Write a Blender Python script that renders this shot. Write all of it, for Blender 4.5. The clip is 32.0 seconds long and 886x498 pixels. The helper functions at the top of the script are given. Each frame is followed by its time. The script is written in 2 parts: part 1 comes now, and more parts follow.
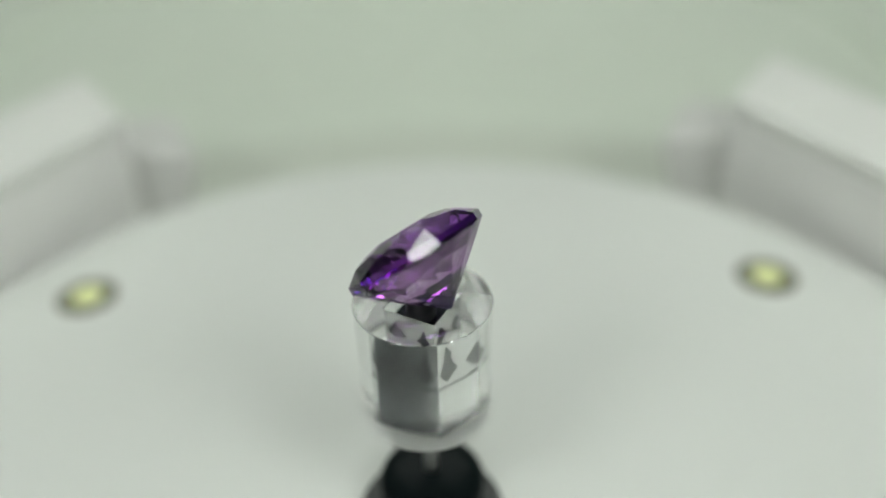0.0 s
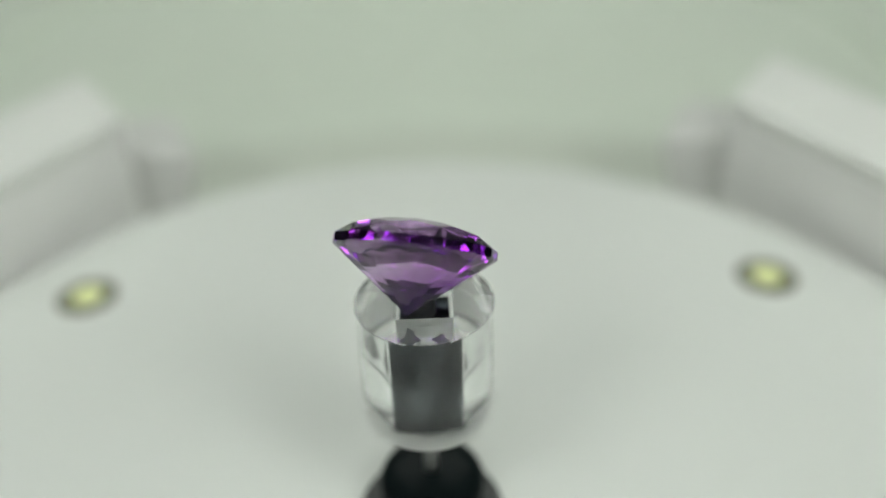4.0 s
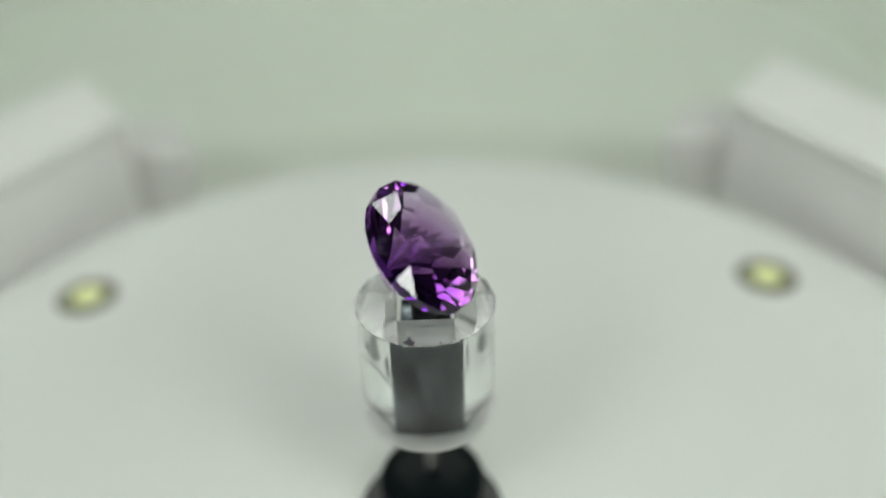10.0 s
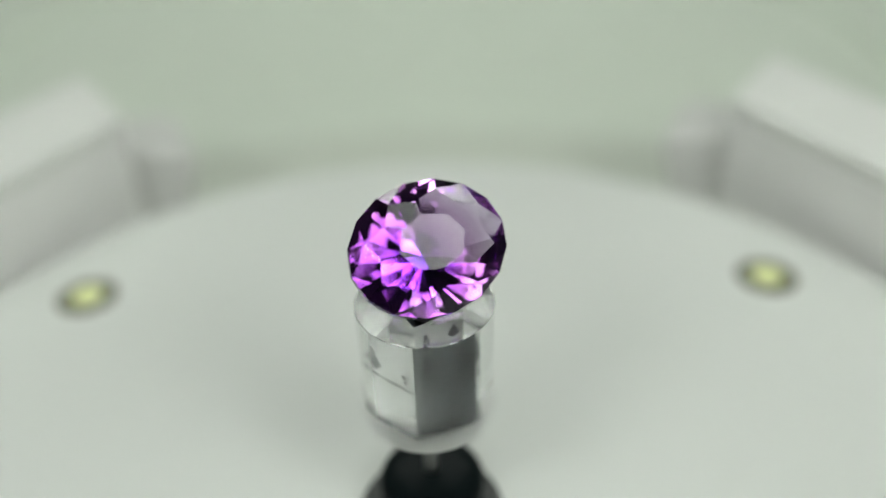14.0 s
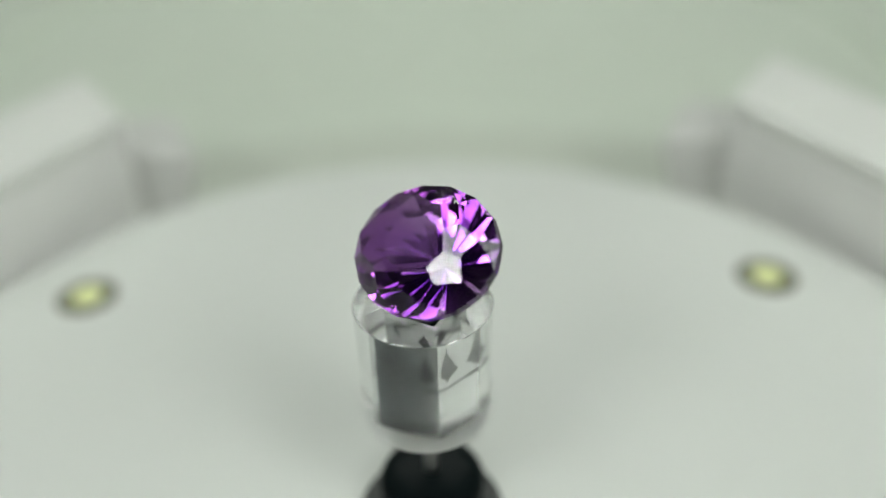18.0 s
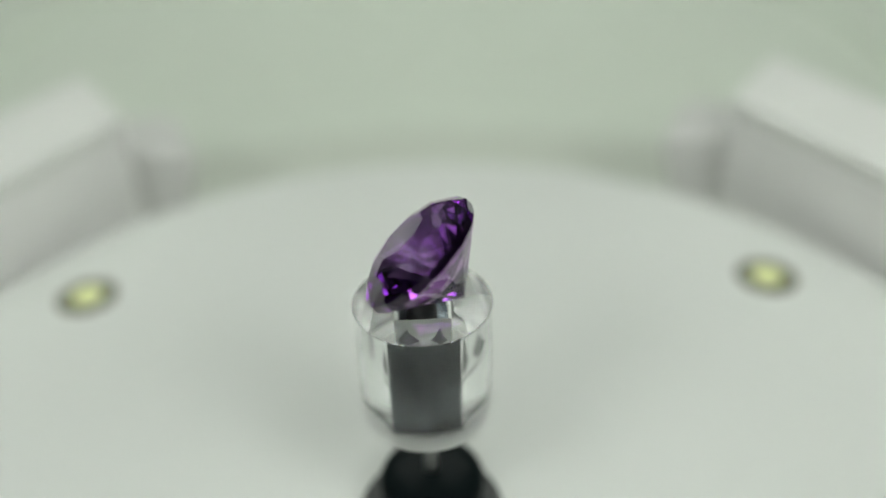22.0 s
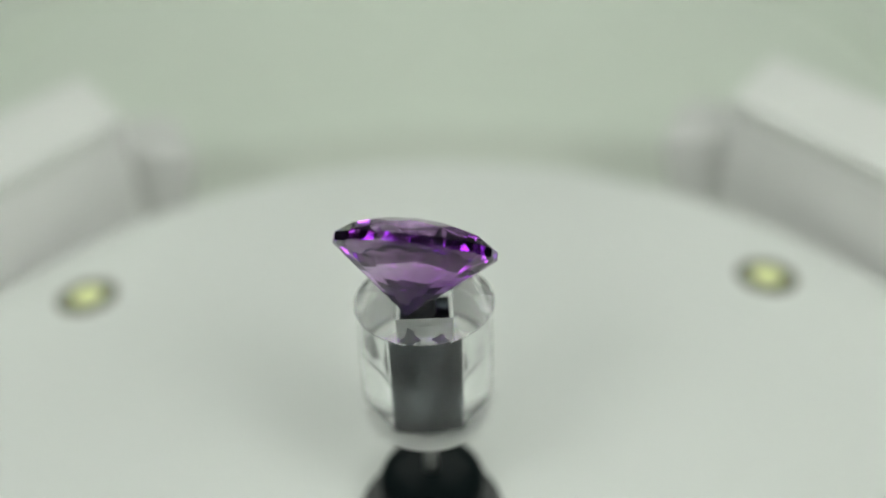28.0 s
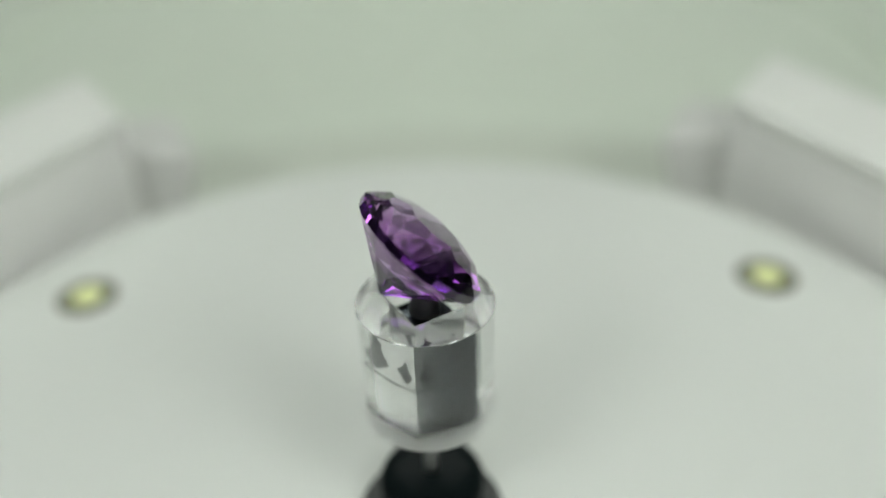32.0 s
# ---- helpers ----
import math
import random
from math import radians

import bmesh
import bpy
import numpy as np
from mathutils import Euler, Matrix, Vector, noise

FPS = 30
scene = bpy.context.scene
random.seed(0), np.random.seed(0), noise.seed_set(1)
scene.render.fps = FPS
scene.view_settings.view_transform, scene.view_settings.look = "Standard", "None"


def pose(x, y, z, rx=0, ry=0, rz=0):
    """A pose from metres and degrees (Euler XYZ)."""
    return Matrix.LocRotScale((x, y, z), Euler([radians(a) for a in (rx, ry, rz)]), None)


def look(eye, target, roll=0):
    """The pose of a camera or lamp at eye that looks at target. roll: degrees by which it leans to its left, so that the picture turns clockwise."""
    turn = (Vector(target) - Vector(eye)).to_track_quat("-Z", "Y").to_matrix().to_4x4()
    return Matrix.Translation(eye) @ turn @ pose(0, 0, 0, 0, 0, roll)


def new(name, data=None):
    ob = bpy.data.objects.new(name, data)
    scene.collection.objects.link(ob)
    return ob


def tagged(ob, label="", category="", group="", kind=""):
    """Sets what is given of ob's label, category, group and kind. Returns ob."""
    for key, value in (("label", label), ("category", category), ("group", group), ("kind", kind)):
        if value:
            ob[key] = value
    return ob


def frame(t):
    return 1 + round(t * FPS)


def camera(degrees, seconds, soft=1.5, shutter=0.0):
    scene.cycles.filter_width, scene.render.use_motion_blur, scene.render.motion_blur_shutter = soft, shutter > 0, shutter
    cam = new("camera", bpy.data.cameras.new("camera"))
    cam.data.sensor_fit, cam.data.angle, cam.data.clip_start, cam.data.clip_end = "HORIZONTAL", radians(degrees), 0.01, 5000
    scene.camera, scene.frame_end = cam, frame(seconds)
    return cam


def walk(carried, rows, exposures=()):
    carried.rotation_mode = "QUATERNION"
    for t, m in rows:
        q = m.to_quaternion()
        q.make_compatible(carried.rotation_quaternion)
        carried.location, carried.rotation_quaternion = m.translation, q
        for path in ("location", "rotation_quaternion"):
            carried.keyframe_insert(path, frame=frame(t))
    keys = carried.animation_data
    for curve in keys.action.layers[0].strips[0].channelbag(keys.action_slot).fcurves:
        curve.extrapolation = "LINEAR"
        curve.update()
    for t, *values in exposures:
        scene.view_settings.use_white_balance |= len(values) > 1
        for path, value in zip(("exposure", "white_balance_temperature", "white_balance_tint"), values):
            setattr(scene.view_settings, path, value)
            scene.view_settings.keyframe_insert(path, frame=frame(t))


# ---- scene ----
MM = 0.001
LENS, CLIP = 55.19, 32.0
EYE = Vector((1.477, -47.626, 57.832)) * MM
AIM = EYE + Vector((0.0, 0.82642, -0.56306))
PERIOD, START = 24.0, 137.8        # one turn of the spindle in seconds, its angle at the start

cam = camera(LENS, CLIP, soft=1.6)
cam.data.dof.use_dof = True
cam.data.dof.focus_distance = 57.0 * MM
cam.data.dof.aperture_fstop = 9.2
walk(cam, [(0.0, look(EYE, AIM, -1.7)), (CLIP, look(EYE, AIM, -1.7))])


# ---- light ----
world = bpy.data.worlds.new("room")
world.use_nodes = True
scene.world = world
world.node_tree.nodes["Background"].inputs[0].default_value = (0.5, 0.55, 0.52, 1)
world.node_tree.nodes["Background"].inputs[1].default_value = 0.05
scene.view_settings.exposure = 0.0


# ---- materials ----
def material(name, colour=(0.8, 0.8, 0.8), rough=0.5, metal=0.0, trans=0.0, ior=1.5, emit=0.0, grain=0.0, scale=400.0, bump=0.0, gloss=0.5, stretch=1.0):
    m = bpy.data.materials.new(name)
    m.use_nodes = True
    nt = m.node_tree
    b = nt.nodes["Principled BSDF"]
    b.inputs["Base Color"].default_value = (*colour, 1)
    b.inputs["Roughness"].default_value = rough
    b.inputs["Metallic"].default_value = metal
    b.inputs["Transmission Weight"].default_value = trans
    b.inputs["IOR"].default_value = ior
    b.inputs["Specular IOR Level"].default_value = gloss
    if emit:
        b.inputs["Emission Color"].default_value = (*colour, 1)
        b.inputs["Emission Strength"].default_value = emit
    if grain or bump:
        co = nt.nodes.new("ShaderNodeTexCoord")
        fine, broad = nt.nodes.new("ShaderNodeTexNoise"), nt.nodes.new("ShaderNodeTexNoise")
        fine.inputs["Scale"].default_value, broad.inputs["Scale"].default_value = scale, scale / 18
        fine.inputs["Detail"].default_value = 4
        space = nt.nodes.new("ShaderNodeMapping")
        space.inputs["Scale"].default_value = (1, 1, 1 / stretch)
        nt.links.new(co.outputs["Object"], space.inputs["Vector"])
        for n in (fine, broad):
            nt.links.new(space.outputs[0], n.inputs["Vector"])
        add = nt.nodes.new("ShaderNodeMath")
        add.operation = "ADD"
        nt.links.new(fine.outputs["Fac"], add.inputs[0])
        nt.links.new(broad.outputs["Fac"], add.inputs[1])
        if grain:
            ramp = nt.nodes.new("ShaderNodeMapRange")
            ramp.inputs["From Min"].default_value, ramp.inputs["From Max"].default_value = 0.6, 1.4
            ramp.inputs["To Min"].default_value, ramp.inputs["To Max"].default_value = 1 - grain, 1 + grain
            nt.links.new(add.outputs[0], ramp.inputs["Value"])
            mix = nt.nodes.new("ShaderNodeVectorMath")
            mix.operation = "SCALE"
            mix.inputs[0].default_value = colour
            nt.links.new(ramp.outputs[0], mix.inputs["Scale"])
            nt.links.new(mix.outputs[0], b.inputs["Base Color"])
        if bump:
            bm_ = nt.nodes.new("ShaderNodeBump")
            bm_.inputs["Strength"].default_value, bm_.inputs["Distance"].default_value = bump, 0.0001
            nt.links.new(add.outputs[0], bm_.inputs["Height"])
            nt.links.new(bm_.outputs[0], b.inputs["Normal"])
    return m


def amethyst():
    """Clear quartz, purple in zones: deep towards the culet, pale at the rim. Light lost on its way through is put into
    the facet colours too.
    """
    m = bpy.data.materials.new("amethyst")
    m.use_nodes = True
    nt = m.node_tree
    nt.nodes.remove(nt.nodes["Principled BSDF"])
    out = nt.nodes["Material Output"]
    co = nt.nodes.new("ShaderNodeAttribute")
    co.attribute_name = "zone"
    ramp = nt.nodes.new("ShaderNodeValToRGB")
    for k, (at, c) in enumerate(DEPTH_ZONES):
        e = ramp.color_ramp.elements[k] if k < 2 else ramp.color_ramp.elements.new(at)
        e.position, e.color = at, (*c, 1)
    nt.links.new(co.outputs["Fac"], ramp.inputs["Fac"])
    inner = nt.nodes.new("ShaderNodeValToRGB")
    for k, (at, c) in enumerate(INNER_LOSS):
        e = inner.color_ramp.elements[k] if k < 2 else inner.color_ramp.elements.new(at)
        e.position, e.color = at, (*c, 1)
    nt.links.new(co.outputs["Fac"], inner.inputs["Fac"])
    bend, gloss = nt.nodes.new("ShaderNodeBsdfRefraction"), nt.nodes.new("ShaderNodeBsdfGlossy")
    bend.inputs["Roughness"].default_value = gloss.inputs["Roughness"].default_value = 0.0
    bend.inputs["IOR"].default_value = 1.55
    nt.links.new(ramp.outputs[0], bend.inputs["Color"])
    fresnel, mix = nt.nodes.new("ShaderNodeFresnel"), nt.nodes.new("ShaderNodeMixShader")
    fresnel.inputs["IOR"].default_value = 1.55
    nt.links.new(fresnel.outputs[0], mix.inputs[0])
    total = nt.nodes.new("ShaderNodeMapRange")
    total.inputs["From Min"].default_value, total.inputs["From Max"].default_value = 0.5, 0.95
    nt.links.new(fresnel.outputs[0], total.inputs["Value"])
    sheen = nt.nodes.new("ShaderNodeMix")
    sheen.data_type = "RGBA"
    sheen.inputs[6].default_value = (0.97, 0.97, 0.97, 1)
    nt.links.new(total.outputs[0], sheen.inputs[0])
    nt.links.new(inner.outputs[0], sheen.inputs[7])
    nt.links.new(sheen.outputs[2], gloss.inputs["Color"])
    nt.links.new(bend.outputs[0], mix.inputs[1])
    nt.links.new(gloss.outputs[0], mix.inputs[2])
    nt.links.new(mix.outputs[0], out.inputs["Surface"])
    return m


# colour by distance from the culet (0) to the rim (1), light lost inside painted in: what passes out, and what is
# turned back inside
DEPTH_ZONES = ((0.0, (0.14, 0.036, 0.265)), (1.0, (0.93, 0.89, 0.985)), (0.3, (0.28, 0.118, 0.40)), (0.55, (0.49, 0.30, 0.55)), (0.78, (0.675, 0.555, 0.715)))
INNER_LOSS = ((0.0, (0.24, 0.085, 0.58)), (1.0, (0.92, 0.75, 0.95)), (0.3, (0.49, 0.215, 0.73)), (0.55, (0.78, 0.44, 0.86)), (0.78, (0.89, 0.62, 0.92)))
AMETHYST = amethyst()


ACRYLIC = material("clear acrylic", (0.945, 0.958, 0.955), 0.012, trans=1.0, ior=1.47)


def smeared(name):
    """Clear acrylic with a thin grey film of glue on its upper half, and dark tapered smears of it beside the corners."""
    m = material(name, (0.97, 0.98, 0.97), 0.05, trans=1.0, ior=1.42)
    nt = m.node_tree
    glass, out = nt.nodes["Principled BSDF"], nt.nodes["Material Output"]

    def calc(kind, a, b=0.0, c=0.0):
        n = nt.nodes.new("ShaderNodeMath")
        n.operation = kind
        for k, v in enumerate((a, b, c)):
            if isinstance(v, (int, float)):
                n.inputs[k].default_value = v
            else:
                nt.links.new(v, n.inputs[k])
        return n.outputs[0]

    def step(value, low, high, to):
        n = nt.nodes.new("ShaderNodeMapRange")
        n.interpolation_type = "SMOOTHSTEP"
        n.inputs["From Min"].default_value, n.inputs["From Max"].default_value, n.inputs["To Max"].default_value = low, high, to
        nt.links.new(value, n.inputs["Value"])
        return n.outputs[0]

    co, at, xyz, noise_ = nt.nodes.new("ShaderNodeTexCoord"), nt.nodes.new("ShaderNodeMapping"), nt.nodes.new("ShaderNodeSeparateXYZ"), nt.nodes.new("ShaderNodeTexNoise")
    at.inputs["Rotation"].default_value = (0, 0, radians(-PHASE))
    at.inputs["Scale"].default_value = (1000, 1000, 1000)
    nt.links.new(co.outputs["Object"], at.inputs["Vector"])
    nt.links.new(at.outputs[0], xyz.inputs[0])
    nt.links.new(at.outputs[0], noise_.inputs["Vector"])
    noise_.inputs["Scale"].default_value, noise_.inputs["Detail"].default_value = 0.75, 4.0
    grain = calc("SUBTRACT", noise_.outputs["Fac"], 0.5)
    across = calc("MINIMUM", calc("ABSOLUTE", xyz.outputs[0]), calc("ABSOLUTE", xyz.outputs[1]))
    height = xyz.outputs[2]
    broad, speck = nt.nodes.new("ShaderNodeTexNoise"), nt.nodes.new("ShaderNodeTexNoise")
    for n, scale, detail in ((broad, 0.3, 0.0), (speck, 4.5, 2.0)):
        nt.links.new(at.outputs[0], n.inputs["Vector"])
        n.inputs["Scale"].default_value, n.inputs["Detail"].default_value = scale, detail
    worn = step(calc("ADD", calc("MULTIPLY_ADD", broad.outputs["Fac"], 1.6, -0.66), speck.outputs["Fac"]), 0.36, 0.56, 1.0)
    # pointed smears 4 mm under the top, beside the corners
    low = calc("ADD", height, 4.0)
    taper = calc("SUBTRACT", 1.0, calc("MAXIMUM", calc("MULTIPLY", low, 0.36), calc("MULTIPLY", low, -0.95)))
    wide = calc("MULTIPLY", calc("MULTIPLY_ADD", broad.outputs["Fac"], 0.9, 0.16), taper)
    off = calc("SUBTRACT", wide, calc("ABSOLUTE", calc("SUBTRACT", across, 1.14)))
    smear = calc("MULTIPLY", step(calc("MULTIPLY_ADD", grain, 1.1, off), -0.06, 0.30, 0.74), worn)
    # a thin dark line half-way down, and a dark band in the bottom of the hole
    level = calc("MULTIPLY_ADD", grain, 0.7, height)
    drawn = step(broad.outputs["Fac"], 0.42, 0.58, 1.0)
    mid_line = calc("MULTIPLY", step(calc("MULTIPLY", calc("ABSOLUTE", calc("ADD", level, 5.3)), -1.0), -0.3, -0.05, 0.55), drawn)
    low_band = step(calc("MULTIPLY", level, -1.0), 8.9, 9.6, 0.5)
    film = calc("MULTIPLY", step(level, -5.6, -4.8, 0.10), calc("MULTIPLY_ADD", grain, 1.4, 1.0))
    film = calc("MAXIMUM", calc("MAXIMUM", film, mid_line), low_band)
    glue, mix = nt.nodes.new("ShaderNodeBsdfDiffuse"), nt.nodes.new("ShaderNodeMixShader")
    glue.inputs["Color"].default_value = (0.014, 0.016, 0.02, 1)
    nt.links.new(calc("MAXIMUM", smear, film), mix.inputs[0])
    nt.links.new(glass.outputs[0], mix.inputs[1])
    nt.links.new(glue.outputs[0], mix.inputs[2])
    nt.links.new(mix.outputs[0], out.inputs["Surface"])
    return m


PHASE = 13.0                        # the square hole's turn in the peg
SMEARED = smeared("clear acrylic with glue smears")
SHAFT = material("pale steel", (0.30, 0.31, 0.30), 0.4, grain=0.1, scale=1500)
FOOT = material("softly polished acrylic", (0.955, 0.97, 0.945), 0.22, trans=0.72, ior=1.47)
FROST = material("frosted acrylic", (0.92, 0.94, 0.90), 0.4, trans=0.2, ior=1.49)
RUBBER = material("dark grey rubber", (0.05, 0.054, 0.052), 0.55, grain=0.2, scale=600)
BLACK = material("black plastic", (0.005, 0.008, 0.0085), 0.3, gloss=0.04, grain=0.2, scale=900)


def stained_steel():
    """Dark blue-grey steel, mottled in upright smudges and paler flecks."""
    m = material("stained dark steel", (0.12, 0.13, 0.14), 0.24, metal=1.0)
    nt = m.node_tree
    b = nt.nodes["Principled BSDF"]
    co, place, noise_, ramp = nt.nodes.new("ShaderNodeTexCoord"), nt.nodes.new("ShaderNodeMapping"), nt.nodes.new("ShaderNodeTexNoise"), nt.nodes.new("ShaderNodeValToRGB")
    place.inputs["Scale"].default_value = (900, 900, 260)
    nt.links.new(co.outputs["Object"], place.inputs["Vector"])
    nt.links.new(place.outputs[0], noise_.inputs["Vector"])
    noise_.inputs["Scale"].default_value, noise_.inputs["Detail"].default_value, noise_.inputs["Roughness"].default_value = 1.0, 4.0, 0.6
    for k, (at, c) in enumerate(((0.34, (0.004, 0.006, 0.008)), (0.72, (0.22, 0.245, 0.26)), (0.46, (0.03, 0.037, 0.043)), (0.58, (0.08, 0.092, 0.10)))):
        e = ramp.color_ramp.elements[k] if k < 2 else ramp.color_ramp.elements.new(at)
        e.position, e.color = at, (*c, 1)
    nt.links.new(noise_.outputs["Fac"], ramp.inputs["Fac"])
    nt.links.new(ramp.outputs[0], b.inputs["Base Color"])
    return m


STEEL = stained_steel()
DISC = material("white satin plastic", (0.68, 0.70, 0.668), 0.5, grain=0.012, scale=60, bump=0.03, gloss=0.22)
TRAY = material("pale grey-green board", (0.625, 0.68, 0.59), 0.6, grain=0.04, scale=120)
SHADE_BAND = material("grey-green shade band", (0.56, 0.597, 0.523), 0.8, grain=0.05, scale=300)
BAR = material("white bar plastic", (0.775, 0.785, 0.75), 0.5, grain=0.03, scale=250)
SIDE = material("grey bar plastic", (0.89, 0.885, 0.87), 0.55, grain=0.03, scale=250)
BLOCK = material("dull grey plastic", (0.625, 0.625, 0.605), 0.7, grain=0.03, scale=250)
DARK_SURROUND = material("dark surround cloth", (0.05, 0.052, 0.056), 0.9, grain=0.15, scale=200)
BEZEL = material("dark olive bezel", (0.11, 0.11, 0.075), 0.5, grain=0.1, scale=900)
LED = material("yellow diode glow", (0.80, 0.86, 0.42), 0.35, emit=0.12)
PANEL = material("light panel", (0.945, 1.0, 0.93), 0.5, emit=2.2)
REAR_FILL = material("added rear fill light", (0.945, 1.0, 0.93), 0.5, emit=6.6)
SOFT = material("soft light panel", (0.96, 1.0, 0.95), 0.5, emit=3.6)
SPOT = material("bright light panel", (0.96, 1.0, 0.95), 0.5, emit=8.0)
BEAM = material("light panel's hot middle", (0.96, 1.0, 0.95), 0.5, emit=16.0)
FLOOD = material("brightest light panel", (0.96, 1.0, 0.95), 0.5, emit=5.2)
TABLE = material("dark table top", (0.03, 0.032, 0.03), 0.5, grain=0.2, scale=60)
PUTTY = material("black putty", (0.015, 0.015, 0.017), 0.6, grain=0.2, scale=2000)


# ---- building helpers ----
def mesh_object(name, bm, mat, smooth=False):
    me = bpy.data.meshes.new(name)
    bmesh.ops.recalc_face_normals(bm, faces=bm.faces)
    bm.to_mesh(me)
    bm.free()
    me.materials.append(mat)
    if smooth:
        me.polygons.foreach_set("use_smooth", [True] * len(me.polygons))
    return new(name, me)


def part(name, bm, mat, parent, label="", smooth=False):
    ob = mesh_object(name, bm, mat, smooth)
    ob.parent = parent
    return tagged(ob, label)


def lathe(profile, steps=96, closed=True):
    """A turned solid from (radius, height) in millimetres."""
    bm = bmesh.new()
    rings = []
    for r, z in profile:
        if r <= 0:
            rings.append([bm.verts.new((0, 0, z * MM))])
        else:
            rings.append([bm.verts.new((r * MM * math.cos(2 * math.pi * k / steps), r * MM * math.sin(2 * math.pi * k / steps), z * MM)) for k in range(steps)])
    for a, b in zip(rings, rings[1:]):
        for k in range(steps):
            q = [a[k % len(a)], a[(k + 1) % len(a)], b[(k + 1) % len(b)], b[k % len(b)]]
            q = list(dict.fromkeys(q))
            if len(q) > 2:
                bm.faces.new(q)
    return bm


def prism(points, z0, z1, bevel=0.0):
    """An upright prism over a plan in millimetres, edges rounded."""
    bm = bmesh.new()
    low = [bm.verts.new((x * MM, y * MM, z0 * MM)) for x, y in points]
    high = [bm.verts.new((x * MM, y * MM, z1 * MM)) for x, y in points]
    bm.faces.new(low[::-1])
    bm.faces.new(high)
    n = len(points)
    for k in range(n):
        bm.faces.new((low[k], low[(k + 1) % n], high[(k + 1) % n], high[k]))
    if bevel:
        bmesh.ops.bevel(bm, geom=bm.edges[:], offset=bevel * MM, segments=3, affect="EDGES", profile=0.5)
    return bm


# ---- the setting ----
CX, CY, CR = -0.37, 1.29, 58.14      # the disc's middle and radius
TRAY_Z = -14.0
disc = tagged(mesh_object("disc", lathe([(0, 0), (CR - 0.5, 0), (CR - 0.15, -0.15), (CR, -0.5), (CR, TRAY_Z), (0, TRAY_Z)], 192), DISC),
              "round white satin plastic disc on the tray", "platform", kind="structure")
disc.location = (CX * MM, CY * MM, 0)


def tray():
    """A round board with a groove along a rounded rectangle sunk in it."""
    bm, steps = bmesh.new(), 32
    def rounded(grow, z):
        vs = []
        for sx, sy, start in ((1, 1, 0), (-1, 1, 90), (-1, -1, 180), (1, -1, 270)):
            for k in range(steps):
                a = radians(start + 90 * k / (steps - 1))
                vs.append(bm.verts.new(((sx * 38 + (60 + grow) * math.cos(a)) * MM, (60 + sy * 95 + (60 + grow) * math.sin(a)) * MM, z * MM)))
        return vs
    loops = [rounded(g, z) for g, z in ((-5, TRAY_Z), (-4, TRAY_Z - 0.4), (-2.5, TRAY_Z - 3), (2.5, TRAY_Z - 3), (4, TRAY_Z - 0.4), (5, TRAY_Z))]
    for z in (TRAY_Z, TRAY_Z - 8):
        rim = []
        for v in loops[0]:
            d = Vector((v.co.x, v.co.y - 0.06)).normalized() * 0.322
            rim.append(bm.verts.new((d.x, d.y, z * MM)))
        loops.append(rim)
    for a, b in zip(loops, loops[1:]):
        for k in range(4 * steps):
            bm.faces.new((a[k], a[(k + 1) % (4 * steps)], b[(k + 1) % (4 * steps)], b[k]))
    bm.faces.new(loops[0])
    bm.faces.new(loops[-1])
    return bm


floor = tagged(mesh_object("floor", tray(), TRAY), "pale grey-green tray with a rounded groove", "floor", kind="structure")
# darker ring laid on the tray in place of the shade behind the disc
tagged(mesh_object("trim", lathe([(83, TRAY_Z + 0.004), (84, TRAY_Z + 0.3), (98, TRAY_Z + 0.3), (99, TRAY_Z + 0.004)], 128), SHADE_BAND),
       "thin darker ring added round the disc for the shaded band", "trim", kind="structure")
tagged(mesh_object("ground", lathe([(0, TRAY_Z - 8.01), (900, TRAY_Z - 8.01), (900, TRAY_Z - 30), (0, TRAY_Z - 30)], 48), TABLE),
       "dark table top under the added cloth tent", "table top", kind="structure")

# added out of view, to keep the stone's reflections dark: a round cloth wall, open to the room behind the camera, and a
# roof
bm = bmesh.new()
ring = []
for k in range(61):
    a = radians(-40 + 260 * k / 60)
    ring.append([bm.verts.new((r * MM * math.cos(a), r * MM * math.sin(a), z * MM)) for r, z in ((326, TRAY_Z - 8), (326, 260), (329, 260), (329, TRAY_Z - 8))])
for a, b in zip(ring, ring[1:]):
    for k in range(4):
        bm.faces.new((a[k], b[k], b[(k + 1) % 4], a[(k + 1) % 4]))
tagged(mesh_object("surround_wall", bm, DARK_SURROUND), "added dark cloth wall out of view, curving round the table", "wall", kind="structure")
tagged(mesh_object("ceiling", lathe([(0, 262), (330, 262), (330, 265), (0, 265)], 64), DARK_SURROUND), "added dark cloth roof out of view, over the table", "ceiling", kind="structure")

# ---- lights ----
def light_panel(w, d, m, mat, rod=0.0):
    ob = new("unseen_light_panel")
    tagged(ob, "flat white light panel out of view, hung under the added roof", "lamp", group="light panels")
    part("diffuser", prism([(-w, -d), (w, -d), (w, d), (-w, d)], 0, 2), mat, ob)
    part("frame", prism([(-w - 4, -d - 4), (w + 4, -d - 4), (w + 4, d + 4), (-w - 4, d + 4)], 2.2, 8, 0.8), BAR, ob)
    ob.matrix_basis = m
    if rod:
        hang = part("hanger", lathe([(0, 0), (2, 0), (2, rod), (0, rod)], 12), BLACK, ob)
        hang.matrix_basis = m.to_3x3().inverted().to_4x4() @ Matrix.Translation((0, 0, 0.006))
    return ob


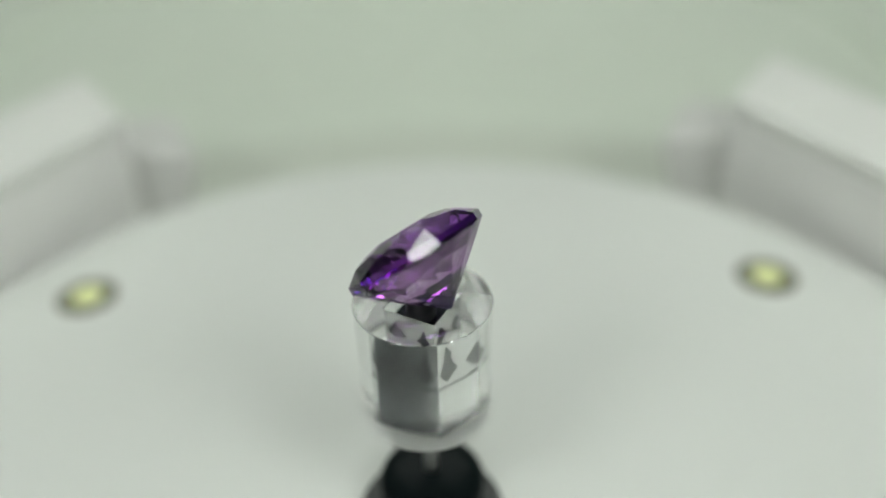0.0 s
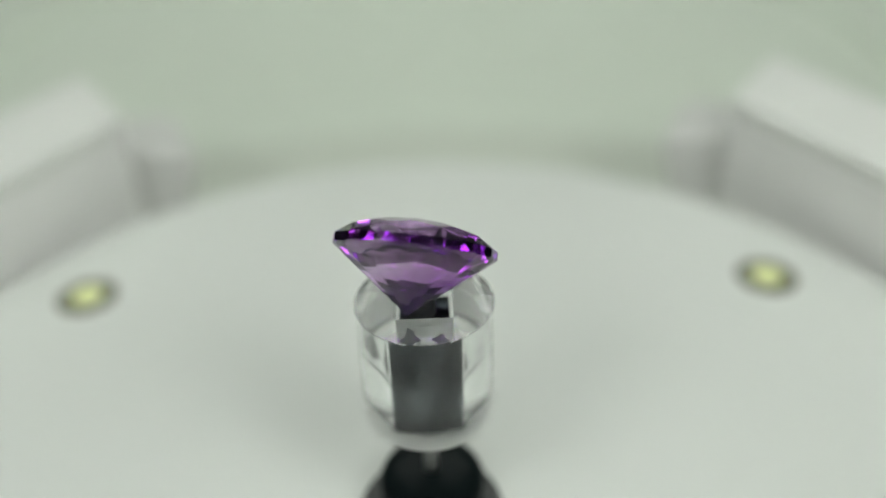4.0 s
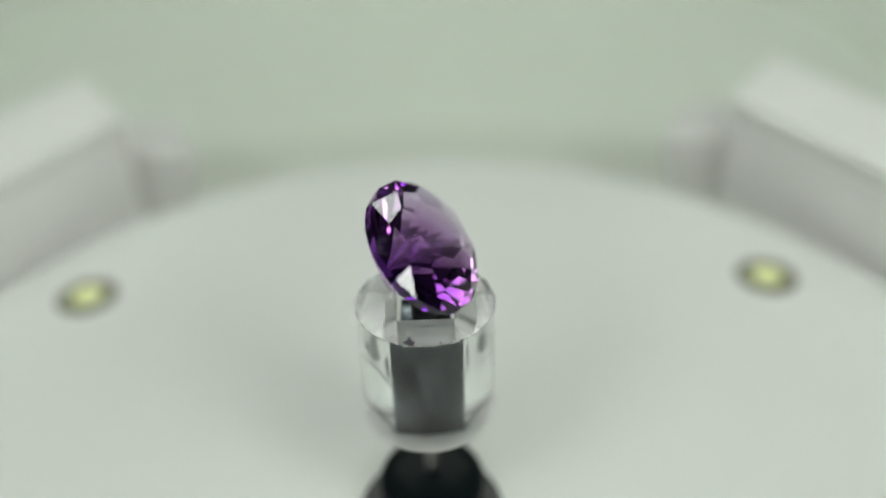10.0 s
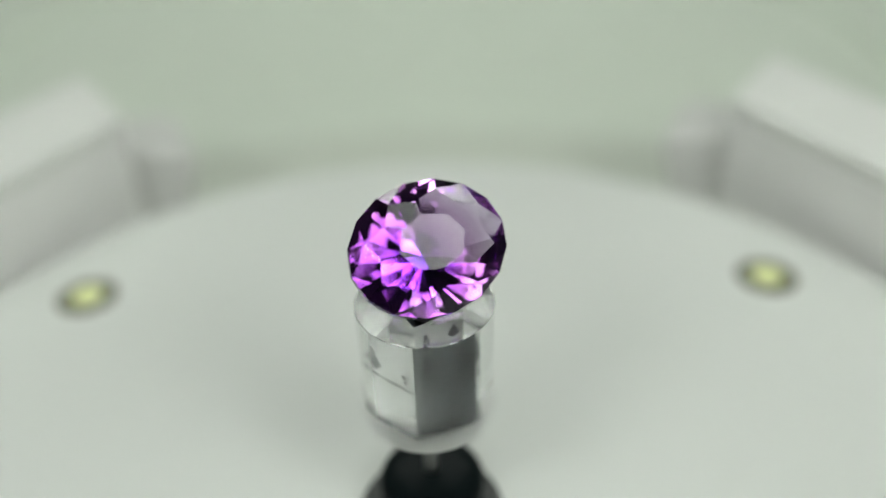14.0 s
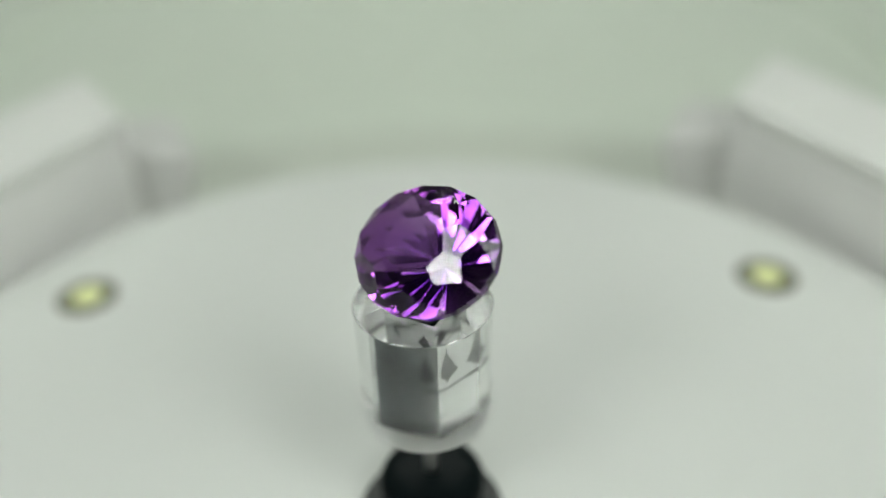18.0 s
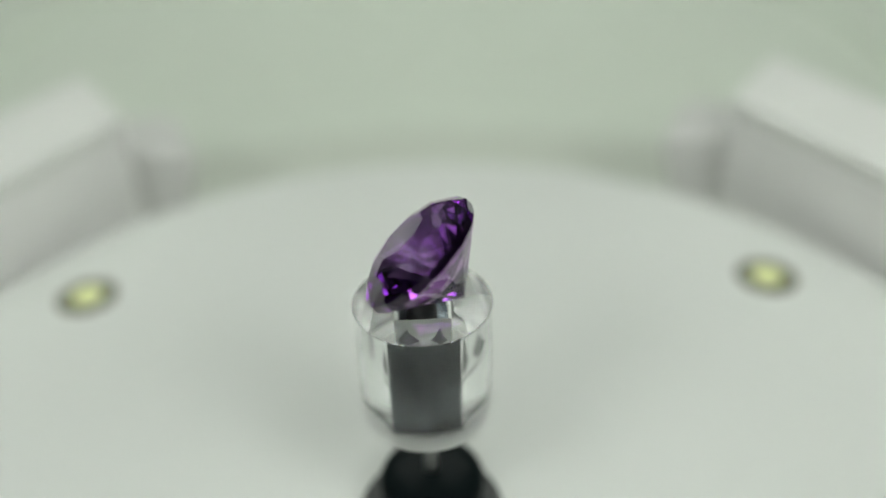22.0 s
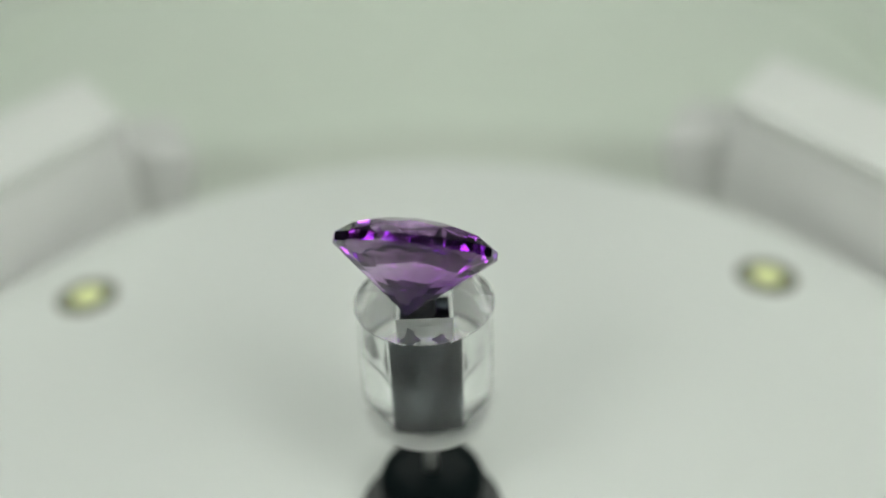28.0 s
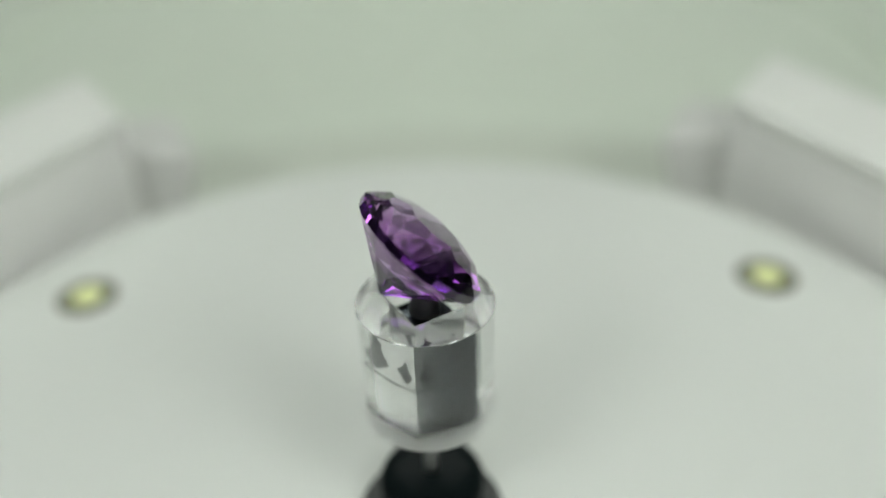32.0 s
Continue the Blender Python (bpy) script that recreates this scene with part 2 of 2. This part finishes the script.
light_panel(45, 32, pose(0.022, -0.01, 0.254), PANEL)
# added rear fill with no known lamp behind it, to brighten the far tray
light_panel(170, 40, pose(0, 0.252, 0.254), REAR_FILL)
for turn, rise, w, d, mat, reach in ((-26, 31, 36, 26, SOFT, 200), (-45, 41, 27, 18, BEAM, 165), (-66, 66, 22, 20, FLOOD, 95), (27, 36, 34, 27, SOFT, 195), (42, 57, 30, 24, SOFT, 130), (45, 38, 28, 18, BEAM, 165), (-14, 41, 14, 10, SPOT, 160), (61, 33.5, 34, 11, SPOT, 190)):
    at = Vector((reach * math.sin(radians(turn)), -reach * math.cos(radians(turn)), 25 + reach * math.tan(radians(rise)))) * MM
    light_panel(w, d, look(at, (0, 0, 0.025)), mat, 262 - at.z / MM - 6)

# ---- bars ----
def bar(side):
    inner_end, outer_end = (40.0, 54.0), (49.8, 68.4)
    inner_far, outer_far = (79.2, -20.0), (98.0, -30.0)
    def plan(*points):
        pts = [(side * x, y) for x, y in points]
        return pts[::-1] if side < 0 else pts
    ob = new("bar")
    tagged(ob, "white-topped grey plastic bar standing beside the disc", "bar", group="bars beside the disc")
    part("body", prism(plan(inner_far, outer_far, outer_end, inner_end), TRAY_Z, 9.0, 0.6), SIDE, ob, "grey plastic body")
    part("cap", prism(plan((inner_far[0] - 0.3, inner_far[1] - 0.2), (outer_far[0] + 0.3, outer_far[1] - 0.3), (outer_end[0] + 0.2, outer_end[1] + 0.4),
                           (inner_end[0] - 0.4, inner_end[1] + 0.1)), 9.004, 11.0, 0.5), BAR, ob, "white top plate")
    block = prism(plan((31.5, 55.5), (43.0, 56.0), (46.0, 66.0), (38.0, 68.0)), TRAY_Z + 0.004, 4.8, 0.9)
    for v in block.verts:           # it tapers downwards to the bar
        if v.co.z < -0.005:
            v.co.x += side * 0.6 * max(0.0, 0.0395 - side * v.co.x)
    part("end_block", block, BLOCK, ob, "tapered grey plastic end block")
    return ob


bar(-1), bar(1)

# ---- small diodes in the disc ----
def diode(x, y):
    ob = new("indicator_light")
    tagged(ob, "round yellow diode in a dark olive bezel, set in the disc", "indicator light", group="diodes in the disc")
    part("bezel", lathe([(1.8, 0.1), (1.9, 0.3), (3.0, 0.25), (3.4, 0.004), (1.8, 0.004)], 48), BEZEL, ob)
    part("lens", lathe([(0, 0.6), (0.8, 0.55), (1.4, 0.35), (1.75, 0.1), (1.75, 0.006), (0, 0.006)], 48), LED, ob, "glowing yellow lens", True)
    ob.location = (x * MM, y * MM, 0)
    return ob


diode(-39.15, 29.79), diode(38.26, 29.83)

# ---- spindle, peg and stone ----
TOP = 21.0
base = new("motor_base")
tagged(base, "black plastic motor base under the clear peg", "base")
part("flange", lathe([(0, 0.004), (5.95, 0.004), (5.95, 0.15), (5.75, 0.3), (0, 0.3)], 72), RUBBER, base).location = (-0.12 * MM, -1.3 * MM, 0)
part("collar", lathe([(0, 0.304), (3.9, 0.304), (4.2, 0.9), (4.38, 1.7), (4.36, 2.4), (4.1, 3.05), (3.6, 3.45), (2.4, 3.62), (0.6, 3.64), (0, 3.64)], 72), BLACK, base, "", True)
part("shaft", lathe([(0, 3.644), (0.55, 3.644), (0.55, 10.2), (0, 10.2)], 32), SHAFT, base, "thin pale steel shaft", True)

HOLE, HOLE_BOTTOM = 2.0, -9.9      # the blind square hole: half its width, and its floor under the peg's top
post = mesh_object("square_post", prism([(-1.8, -1.8), (1.8, -1.8), (1.8, 1.8), (-1.8, 1.8)], HOLE_BOTTOM + 0.01, -1.1, 0.06), STEEL)
tagged(post, "dark steel square post sunk in the hole of the peg", "post")


def clear_peg():
    steps, bm = 96, bmesh.new()
    def loop(r, z):
        return [bm.verts.new((r * MM * math.cos(2 * math.pi * k / steps), r * MM * math.sin(2 * math.pi * k / steps), z * MM)) for k in range(steps)]
    def square(h, z):
        vs = []
        for k in range(steps):
            c, s = math.cos(2 * math.pi * k / steps), math.sin(2 * math.pi * k / steps)
            q = h / max(abs(c), abs(s))
            vs.append(bm.verts.new((q * c * MM, q * s * MM, z * MM)))
        return vs
    loops = [square(HOLE, -0.12), square(HOLE + 0.12, 0), loop(4.95, 0), loop(5.0, -0.05), loop(4.98, -9.7), loop(4.9, -10.15), loop(4.68, -10.5), loop(4.35, -10.72), loop(4.0, -10.8)]
    floor_loop = square(HOLE, HOLE_BOTTOM)
    for a, b in zip([floor_loop] + loops, loops):
        for k in range(steps):
            bm.faces.new((a[k], a[(k + 1) % steps], b[(k + 1) % steps], b[k]))
    bm.faces.new(floor_loop)
    bm.faces.new(loops[-1])
    bmesh.ops.rotate(bm, verts=bm.verts, matrix=Matrix.Rotation(radians(PHASE), 3, "Z"))
    return bm


def split(bm, sort):
    """The faces of a solid, as one bmesh for each of its parts."""
    kept = {}
    for f in bm.faces:
        kept.setdefault(sort(f), []).append([v.co.copy() for v in f.verts])
    got = {}
    for name, polys in kept.items():
        piece, seen = bmesh.new(), {}
        for poly in polys:
            vs = []
            for co in poly:
                key = (round(co.x * 1e7), round(co.y * 1e7), round(co.z * 1e7))
                if key not in seen:
                    seen[key] = piece.verts.new(co)
                vs.append(seen[key])
            piece.faces.new(vs)
        got[name] = piece
    return got


def skin(name, bm, mat, parent, label=""):
    """A part of a clear solid; its faces keep the side on which they look outward."""
    me = bpy.data.meshes.new(name)
    bm.to_mesh(me)
    bm.free()
    me.materials.append(mat)
    ob = new(name, me)
    ob.parent = parent
    return tagged(ob, label)


def peg_part(f):
    c = f.calc_center_median() / MM
    r = Vector((c.x, c.y)).length
    if c.z < -10.1:
        return "foot" if r > 3.9 else "underside"
    if r > 4.9 and c.z < -0.06:
        return "outer_wall"
    return "hole_wall" if r < 3 and -6 < c.z < -4 else "body"


peg = new("clear_peg")
tagged(peg, "clear acrylic round peg with a square hole, on the motor base", "peg")
bm = clear_peg()
bmesh.ops.recalc_face_normals(bm, faces=bm.faces)
for name, piece in split(bm, peg_part).items():
    ob = skin(name, piece, {"foot": FOOT, "underside": FROST, "hole_wall": SMEARED}.get(name, ACRYLIC), peg, {"foot": "softly polished rounded foot", "underside": "frosted flat underside", "hole_wall": "hole wall with dark glue smears"}.get(name, ""))
    if name in ("foot", "outer_wall"):
        ob.data.polygons.foreach_set("use_smooth", [True] * len(ob.data.polygons))
    ob.visible_shadow = name in ("hole_wall", "outer_wall")
bm.free()


def cut_stone():
    """The stone, cut plane by plane from a block; girdle radius 1."""
    bm = bmesh.new()
    bmesh.ops.create_cube(bm, size=4)
    def cut(deg, slope, rho, z):
        a = radians(deg)
        n = Vector((slope * math.cos(a), slope * math.sin(a), 1 if z >= 0 else -1)) if slope is not None else Vector((math.cos(a), math.sin(a), 0))
        p = Vector((rho * math.cos(a), rho * math.sin(a), z))
        got = bmesh.ops.bisect_plane(bm, geom=bm.verts[:] + bm.edges[:] + bm.faces[:], plane_co=p, plane_no=n.normalized(), clear_outer=True, dist=1e-5)
        edges = [g for g in got["geom_cut"] if isinstance(g, bmesh.types.BMEdge)]
        if edges:
            bmesh.ops.contextual_create(bm, geom=edges)
    for k in range(16):
        cut(11.25 + 22.5 * k, None, 0.981, 0.0)
    for k in range(16):
        cut(22.5 * k, 0.916, 1.0, -0.059)
    for k in range(32):
        cut(5.625 + 11.25 * k, 0.985, 0.995, -0.059)
    for k in range(16):
        cut(11.25 + 22.5 * k, 0.878, 0.981, 0.059)
    for k in range(8):
        cut(22.5 + 45 * k, 0.657, 1.0, 0.059)
        cut(45 * k, 0.3115, 0.388, 0.359)
    cut(0, 0.0, 0.0, 0.359)
    return bm


bm = cut_stone()
R, OVAL = 4.762, 1.19
m = (Matrix.Translation((0.07 * MM, 0.458 * MM, 4.442 * MM)) @ Matrix.Rotation(radians(42.06), 4, "Y") @ Matrix.Rotation(radians(11.84), 4, "Z")
     @ Matrix.Diagonal((R * MM, R * OVAL * MM, R * MM, 1)) @ Matrix.Rotation(radians(18.5), 4, "Z"))
bmesh.ops.recalc_face_normals(bm, faces=bm.faces)
pale_side = Vector((math.cos(radians(112)), math.sin(radians(112)), 0)) / (R * MM)   # the crystal pales towards one side


def stone_part(f):
    n = f.normal
    if n.z > 0.995:
        return "table"
    return "crown" if n.z > 0.05 else "girdle" if n.z > -0.05 else "pavilion"


stone = new("gemstone")
tagged(stone, "purple amethyst with a domed faceted crown, tilted on the clear peg", "gemstone")
bm.normal_update()
for name, piece in split(bm, stone_part).items():
    # the girdle is set deep, to darken the light that passes through it
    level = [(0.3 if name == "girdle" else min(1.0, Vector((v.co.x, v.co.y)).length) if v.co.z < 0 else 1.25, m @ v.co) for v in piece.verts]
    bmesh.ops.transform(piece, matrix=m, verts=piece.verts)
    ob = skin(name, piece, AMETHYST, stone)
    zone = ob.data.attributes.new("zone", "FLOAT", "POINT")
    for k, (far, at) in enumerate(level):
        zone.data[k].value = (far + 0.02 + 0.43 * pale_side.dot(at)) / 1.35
bm.free()
dab = tagged(mesh_object("putty_dab", lathe([(0, -1.098), (1.1, -1.098), (1.0, 0.0), (0.9, 0.6), (0.6, 0.92), (0, 0.955)], 24), PUTTY, True), "small black dab of putty on the post, holding the tilted stone", "putty")


# ---- what turns ----
def motions():
    for ob, dx, dy in ((stone, 0, 0), (peg, 0.1, 0.0), (post, 0.1, 0.0), (dab, 0.1, 0.25)):
        rows = []
        for k in range(33):
            turn = Matrix.Rotation(radians(START - 360 * k / PERIOD), 4, "Z")
            if ob is post:
                rows.append((float(k), Matrix.Translation((0, 0, TOP * MM)) @ turn @ Matrix.Translation((dx * MM, dy * MM, 0)) @ Matrix.Rotation(radians(PHASE), 4, "Z")))
            else:
                rows.append((float(k), Matrix.Translation((0, 0, TOP * MM)) @ turn @ Matrix.Translation((dx * MM, dy * MM, 0))))
        walk(ob, rows)


motions()
